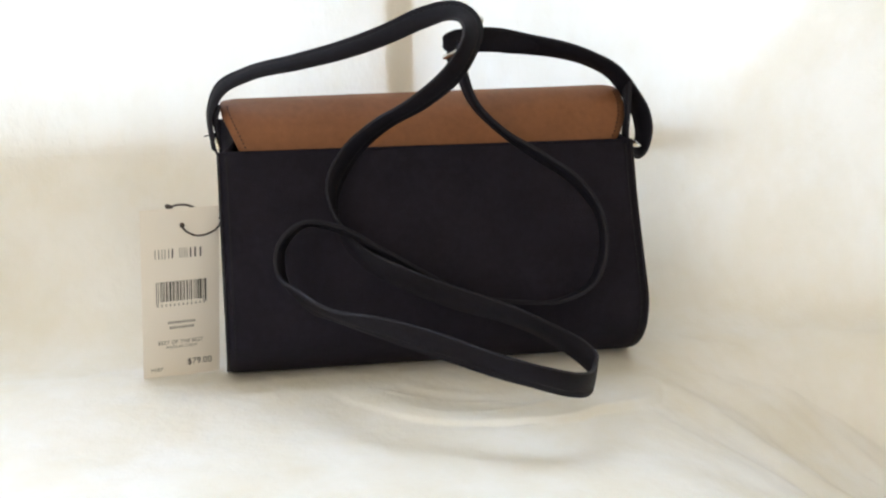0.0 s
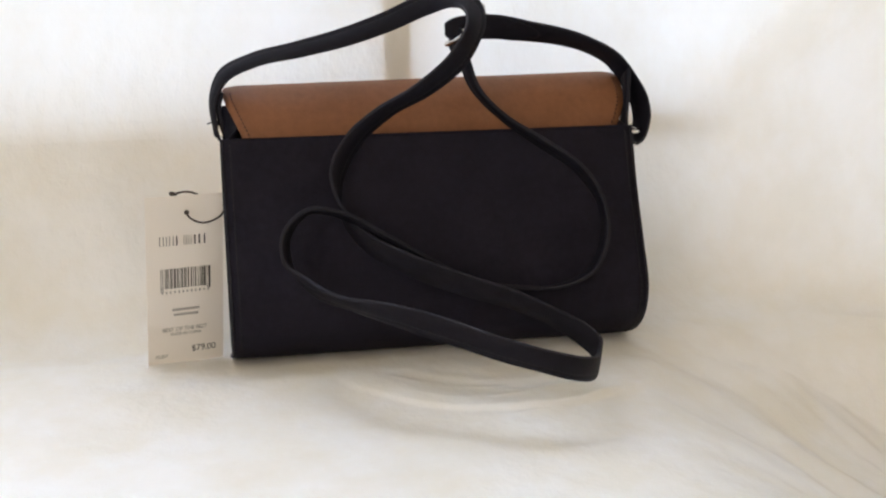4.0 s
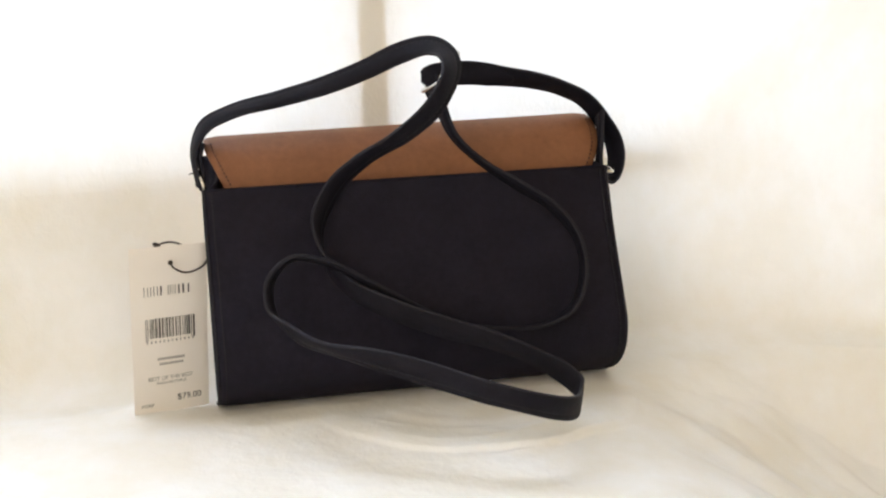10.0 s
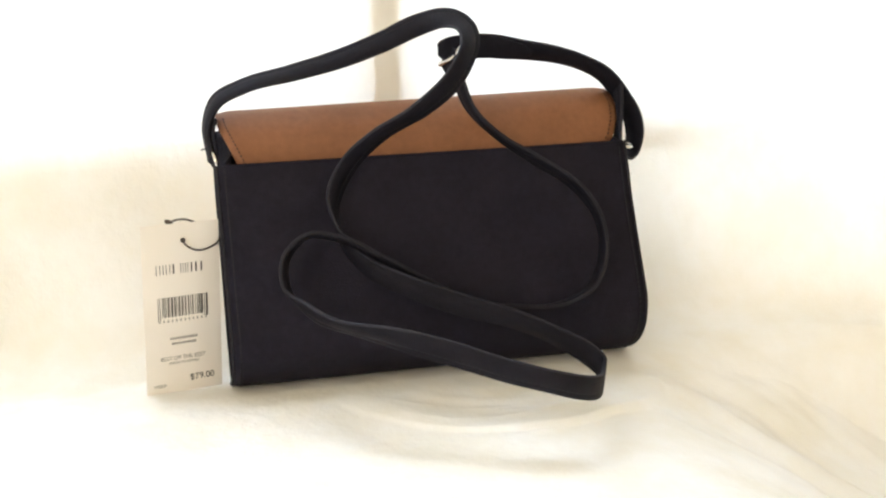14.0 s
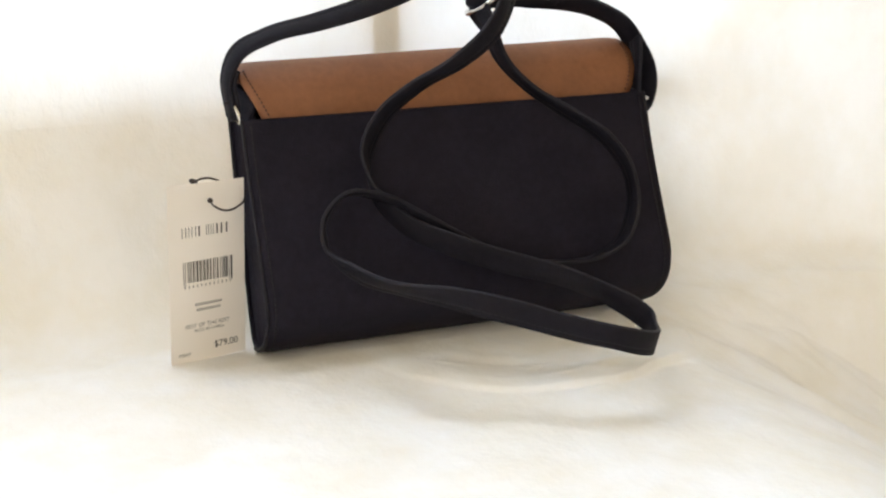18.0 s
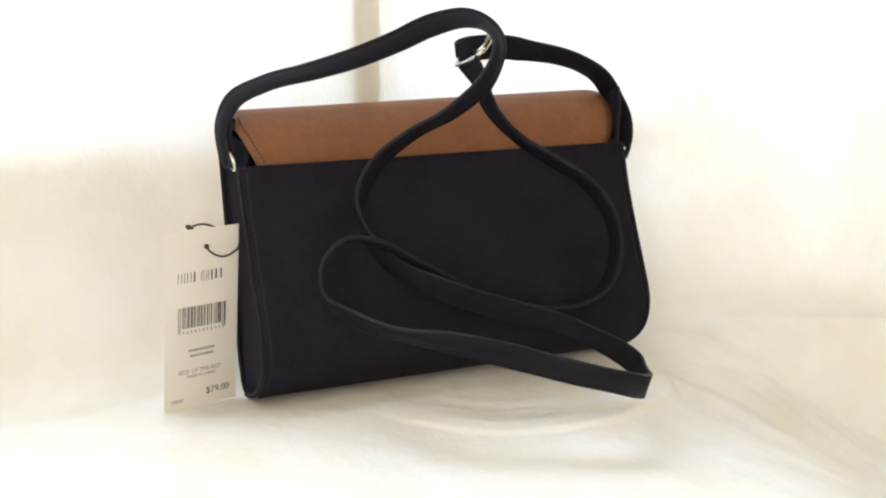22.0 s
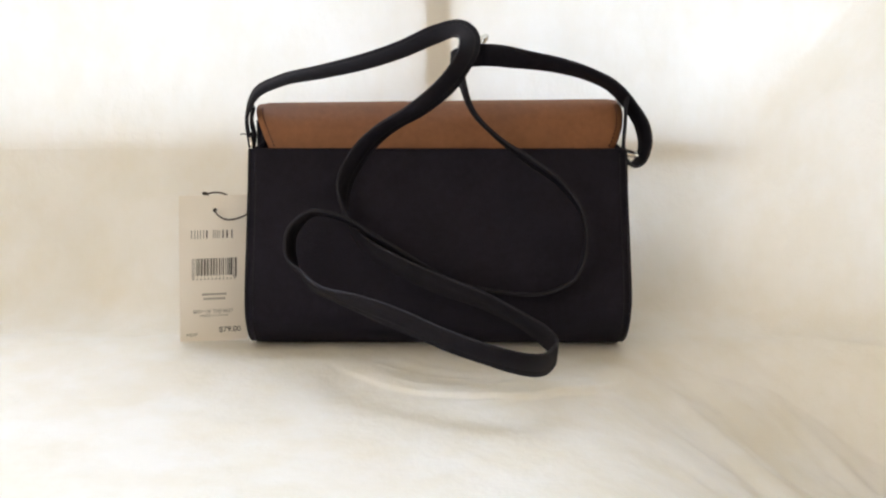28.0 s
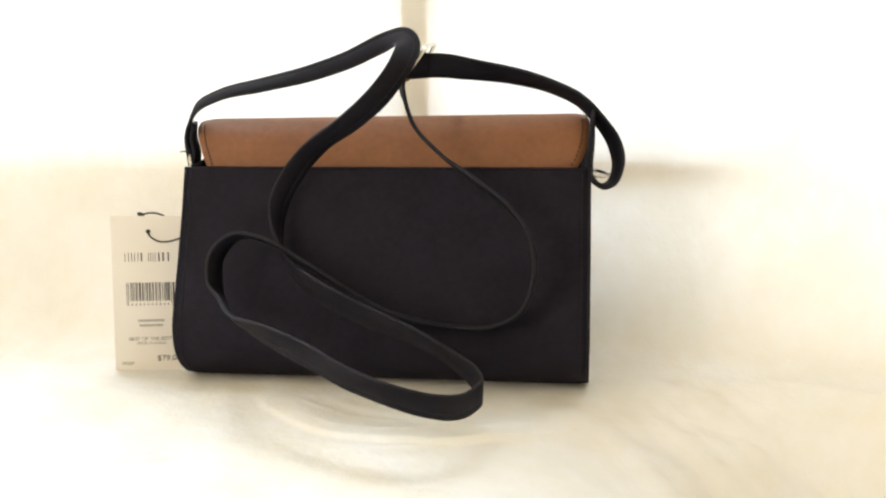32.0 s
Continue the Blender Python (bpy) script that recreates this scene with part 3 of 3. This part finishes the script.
def strap_line(rows, sub):
    """A smooth line through rows of place and direction, paced by the way between them."""
    p = np.array(rows, float)
    h = np.linalg.norm(np.diff(p[:, :3], axis=0), axis=1)[:, None]
    d = np.diff(p, axis=0) / h
    m = np.vstack([d[:1], (d[:-1] * h[1:] + d[1:] * h[:-1]) / (h[1:] + h[:-1]), d[-1:]])
    s = (np.arange(sub) / sub)[None, :, None]
    a, b, ma, mb = p[:-1, None], p[1:, None], (m[:-1] * h)[:, None], (m[1:] * h)[:, None]
    q = (2 * s**3 - 3 * s**2 + 1) * a + (s**3 - 2 * s**2 + s) * ma + (3 * s**2 - 2 * s**3) * b + (s**3 - s**2) * mb
    return np.vstack([q.reshape(-1, 6), p[-1:]])


def ribbon(rows):
    p = strap_line(rows, 9)
    bm = sweep(bmesh.new(), p[:, :3], p[:, 3:], STRAP_SHAPE)
    bm.faces.ensure_lookup_table()
    k = len(STRAP_SHAPE)
    for n, f in enumerate(bm.faces):
        if n % k in (0, 6, 7, 8, 11, 12):
            f.material_index = 1
    return bm


def strap_part(name, bm, label=""):
    ob = part(name, bm, STRAP, bag, label)
    ob.data.materials.append(STRAP_EDGE)
    return ob


LEFT_TAB = ((-0.1165, 0.0225, 0.1500, -0.20, 0.97, 0.05), (-0.1180, 0.0230, 0.1420, -0.10, 1.0, 0.0), (-0.1165, 0.0235, 0.1310, -0.05, 1.0, 0.0), (-0.1175, 0.0215, 0.1235, 0.0, 1.0, 0.0))
strap = strap_part("shoulder_strap", ribbon(STRAP_UP + STRAP_FRONT + STRAP_LOOP + STRAP_BACK), "long narrow black leather shoulder strap")


def strap_stitches(rows):
    """Fine stitches sunk in the groove along one edge of the strap."""
    p = strap_line(rows, 9)
    t = np.gradient(p[:, :3], axis=0)
    t /= np.linalg.norm(t, axis=1)[:, None]
    w = p[:, 3:] - (p[:, 3:] * t).sum(1)[:, None] * t
    w /= np.linalg.norm(w, axis=1)[:, None]
    n = np.cross(t, w)
    way = np.concatenate([[0.0], np.cumsum(np.linalg.norm(np.diff(p[:, :3], axis=0), axis=1))])
    bm = bmesh.new()
    at = p[:, :3] - 0.0032 * w - 0.0009 * n
    for s in np.arange(0.004, way[-1] - 0.004, 0.0030):
        c, d, e, f = (Vector([float(np.interp(s, way, v[:, k])) for k in range(3)]) for v in (at, t, w, n))
        m = Matrix(((d.x, e.x, f.x, c.x), (d.y, e.y, f.y, c.y), (d.z, e.z, f.z, c.z), (0, 0, 0, 1)))
        bmesh.ops.create_cube(bm, size=1.0, matrix=m @ Matrix.Diagonal((0.0020, 0.0005, 0.0004, 1)))
    return bm


part("stitching", strap_stitches(STRAP_UP + STRAP_FRONT + STRAP_LOOP + STRAP_BACK), BLACK_THREAD, strap, "fine black strap stitches", False)
right_end = ribbon(STRAP_RIGHT)
for v in right_end.verts:
    # the turned end at the buckle is pinched and rounded
    bend = max(0.0, min(1.0, (0.0185 - v.co.x) / 0.0118))
    v.co.z = 0.1822 + (v.co.z - 0.1822) * math.sqrt(1 - 0.86 * bend * bend)
strap_part("strap_end", right_end, "short black strap end with punched holes")
strap_part("strap_end", ribbon(LEFT_TAB))


def strap_tail():
    """The strap's own pointed end, lying on the strap behind the buckle."""
    p = strap_line(STRAP_RIGHT[5:9], 14)[8:34]
    c, w = p[:, :3], p[:, 3:]
    t = np.gradient(c, axis=0)
    n = np.cross(t, w)
    n /= np.linalg.norm(n, axis=1)[:, None]
    c = c - 0.0024 * np.sign(n[:, 1:2]) * n
    bm = sweep(bmesh.new(), c, w, [(a, b * 0.6) for a, b in STRAP_SHAPE])
    k = len(STRAP_SHAPE)
    for i, v in enumerate(bm.verts):
        u = (i // k) / (len(c) - 1)
        mid = Vector(c[i // k])
        v.co = mid + (v.co - mid) * (0.90 * math.sqrt(max(0.01, 1 - (max(0.0, u - 0.45) / 0.56) ** 2)))
    return bm


tail = strap_tail()
strap_part("strap_tail", tail, "tucked end of the strap lying along it")


def ring(centre, side, out, radius, wire):
    """A ring through the points centre + radius * (cos * side + sin * out)."""
    a, b = Vector(side).normalized(), Vector(out).normalized()
    pts = [tuple(Vector(centre) + radius * (math.cos(t) * a + math.sin(t) * b)) for t in [2 * math.pi * i / 16 for i in range(17)]]
    return tube(bmesh.new(), pts, wire, 4)


part("ring", ring((-0.1172, 0.0190, 0.1280), (0.0, 1.0, 0.0), (-0.25, 0.35, 0.9), 0.0060, 0.0010), SILVER, bag, "silver metal ring")
part("ring", ring((0.1205, 0.0195, 0.1218), (1.0, 0.0, -0.15), (0.0, 1.0, 0.1), 0.0070, 0.0012), SILVER, bag, "silver metal ring")


def buckle():
    bm = bmesh.new()
    a, b, n, front = Vector((0.0078, 0.0071, 0.1740)), Vector((0.0258, 0.0009, 0.1941)), Vector((0.004, 0.0095, 0.001)), Vector((0.0014, -0.0096, -0.0014))
    loop = [a.lerp(b, u) + n * v + front * 4 * u * (1 - u) for u, v in ((0.5, 0.0), (0.25, 0.0), (0.04, 0.0), (0.0, 0.2), (0.03, 0.8), (0.1, 1.0), (0.5, 1.0), (0.9, 1.0), (1.0, 0.8), (1.0, 0.2), (0.96, 0.0), (0.75, 0.0), (0.5, 0.0))]
    return tube(bm, [tuple(v) for v in loop], 0.0014, 6)


part("buckle", buckle(), SILVER, bag, "polished silver buckle")
prong = tube(bmesh.new(), [(0.0150, -0.0040, 0.1818), (0.0176, -0.0055, 0.1850), (0.0205, -0.0050, 0.1888), (0.0235, -0.0020, 0.1920)], 0.0008)
part("prong", prong, SILVER, bag, "thin silver buckle prong")
pin = bmesh.new()
bmesh.ops.create_uvsphere(pin, u_segments=10, v_segments=8, radius=0.0005, matrix=Matrix.Translation((0.0456, 0.0062, 0.1822)))
part("rivet", pin, SILVER, bag, "small silver rivet")

part("loose_thread", tube(bmesh.new(), [(-0.1205, 0.0170, 0.1330), (-0.1225, 0.0165, 0.1336), (-0.1242, 0.0163, 0.1330)], 0.00035, 4, 6), BLACK_THREAD, bag)

# ---- the price tag ----
tag = tagged(new("price_tag"), "ivory card price tag with black print, standing against the handbag", "price tag")
TAG_U, TAG_V = Vector((0.0400, 0.0118, -0.0010)), Vector((0.0032, -0.0045, 0.0945))
TAG_W, TAG_H = TAG_U.length, TAG_V.length
tu, tv = TAG_U.normalized(), TAG_V.normalized()
tn = tu.cross(tv).normalized()
tv = tn.cross(tu).normalized()
TAG = Matrix(((tu.x, tv.x, tn.x, -0.1612), (tu.y, tv.y, tn.y, -0.0045), (tu.z, tv.z, tn.z, 0.0030), (0, 0, 0, 1)))
tag.matrix_world = TAG


def tag_part(name, bm, mat, label=""):
    return part(name, bm, mat, tag, label, False)


tag_part("card", box(bmesh.new(), (-0.045 * TAG_W, 0.0004, -0.00045), (0.980 * TAG_W, TAG_H + 0.0006, 0.0), 0.0002), CARD)


def ink_bar(bm, x0, x1, top, bottom):
    box(bm, (x0 * TAG_W, (1 - bottom) * TAG_H, 0.00005), (x1 * TAG_W, (1 - top) * TAG_H, 0.00012))


field = box(bmesh.new(), (0.13 * TAG_W, 0.43 * TAG_H, 0.00001), (0.87 * TAG_W, 0.60 * TAG_H, 0.00003))
barcode = tag_part("barcode", field, CARD, "barcode of thin black bars")
rng = random.Random(4)
x, unit = 0.140, 0.0080
while x < 0.790:
    w = unit * rng.choice((1, 1, 2, 1, 3, 2))
    bar = bmesh.new()
    ink_bar(bar, x, x + w, 0.418, 0.536 if 0.19 < x < 0.75 else 0.552)
    part("bar", bar, INK, barcode, smooth=False)
    x += w + unit * rng.choice((1, 1, 2, 1, 2, 3))
brand = bmesh.new()
# the maker's mark, as plain upright strokes of its size
for x, w in ((0.132, 0.014), (0.180, 0.014), (0.222, 0.014), (0.262, 0.014), (0.310, 0.014), (0.352, 0.030), (0.455, 0.012), (0.485, 0.012), (0.518, 0.012), (0.548, 0.012), (0.592, 0.030), (0.650, 0.034), (0.722, 0.030)):
    ink_bar(brand, x, x + 0.62 * w, 0.226, 0.282)
tag_part("brand_bars", brand, INK)
small = bmesh.new()
for k in range(12):
    ink_bar(small, 0.150 + 0.056 * k, 0.166 + 0.056 * k, 0.552, 0.566)
for top, x0, x1, n in ((0.655, 0.29, 0.66, 12), (0.686, 0.31, 0.64, 11)):
    for k in range(n):
        a = x0 + (x1 - x0) * k / n
        ink_bar(small, a, a + 0.62 * (x1 - x0) / n, top + 0.003, top + 0.018)
tag_part("print_bars", small, GREY_INK)


def lettering(text, x0, x1, bottom, mat):
    data = bpy.data.curves.new("lettering", "FONT")
    data.body, data.size, data.extrude = text, 1.0, 0.00004
    data.materials.append(mat)
    probe = new("lettering", data)
    bpy.context.view_layer.update()
    wide = probe.dimensions.x
    me = probe.to_mesh()
    bm = bmesh.new()
    bm.from_mesh(me)
    probe.to_mesh_clear()
    bpy.data.objects.remove(probe)
    s = (x1 - x0) * TAG_W / wide
    bmesh.ops.transform(bm, matrix=Matrix.Translation((x0 * TAG_W, (1 - bottom) * TAG_H, 0.00009)) @ Matrix.Diagonal((s, s, 1, 1)), verts=bm.verts)
    return tag_part("lettering", bm, mat)


lettering("BEST OF THE BEST", 0.15, 0.75, 0.795, GREY_INK)
lettering("MADE IN CHINA", 0.26, 0.67, 0.822, GREY_INK)
lettering("$79.00", 0.535, 0.86, 0.932, INK)
lettering("MSRP", 0.05, 0.21, 0.955, GREY_INK)

# elastic cord of the tag: through the hole, and round the bag's ring side
cord = tube(bmesh.new(), [(-0.1380, -0.0062, 0.0888), (-0.1365, -0.0075, 0.0862), (-0.1320, -0.0075, 0.0835), (-0.1270, -0.0048, 0.0828), (-0.1215, -0.0005, 0.0840), (-0.1192, 0.0020, 0.0855), (-0.1172, 0.0080, 0.0880)], 0.00055)
cord2 = tube(bmesh.new(), [(-0.1444, 0.0006, 0.0975), (-0.1400, 0.0020, 0.0985), (-0.1350, 0.0030, 0.0980), (-0.1280, 0.0050, 0.0945), (-0.1210, 0.0065, 0.0905), (-0.1165, 0.0085, 0.0885)], 0.00055)
cord_thing = tagged(new("tag_cord"), "dark elastic cord tying the price tag to the handbag", "cord")
part("strand", cord, CORD, cord_thing)
part("strand", cord2, CORD, cord_thing)
for at, long in (((-0.1380, -0.0062, 0.0888), 1.0), ((-0.1446, 0.0004, 0.0977), 1.7)):
    k = bmesh.new()
    bmesh.ops.create_uvsphere(k, u_segments=10, v_segments=8, radius=0.0014, matrix=Matrix.Translation(at) @ Euler((0, 0.5, 0)).to_matrix().to_4x4() @ Matrix.Diagonal((long, 0.9, 1.0, 1)))
    part("knot", k, CORD, cord_thing)
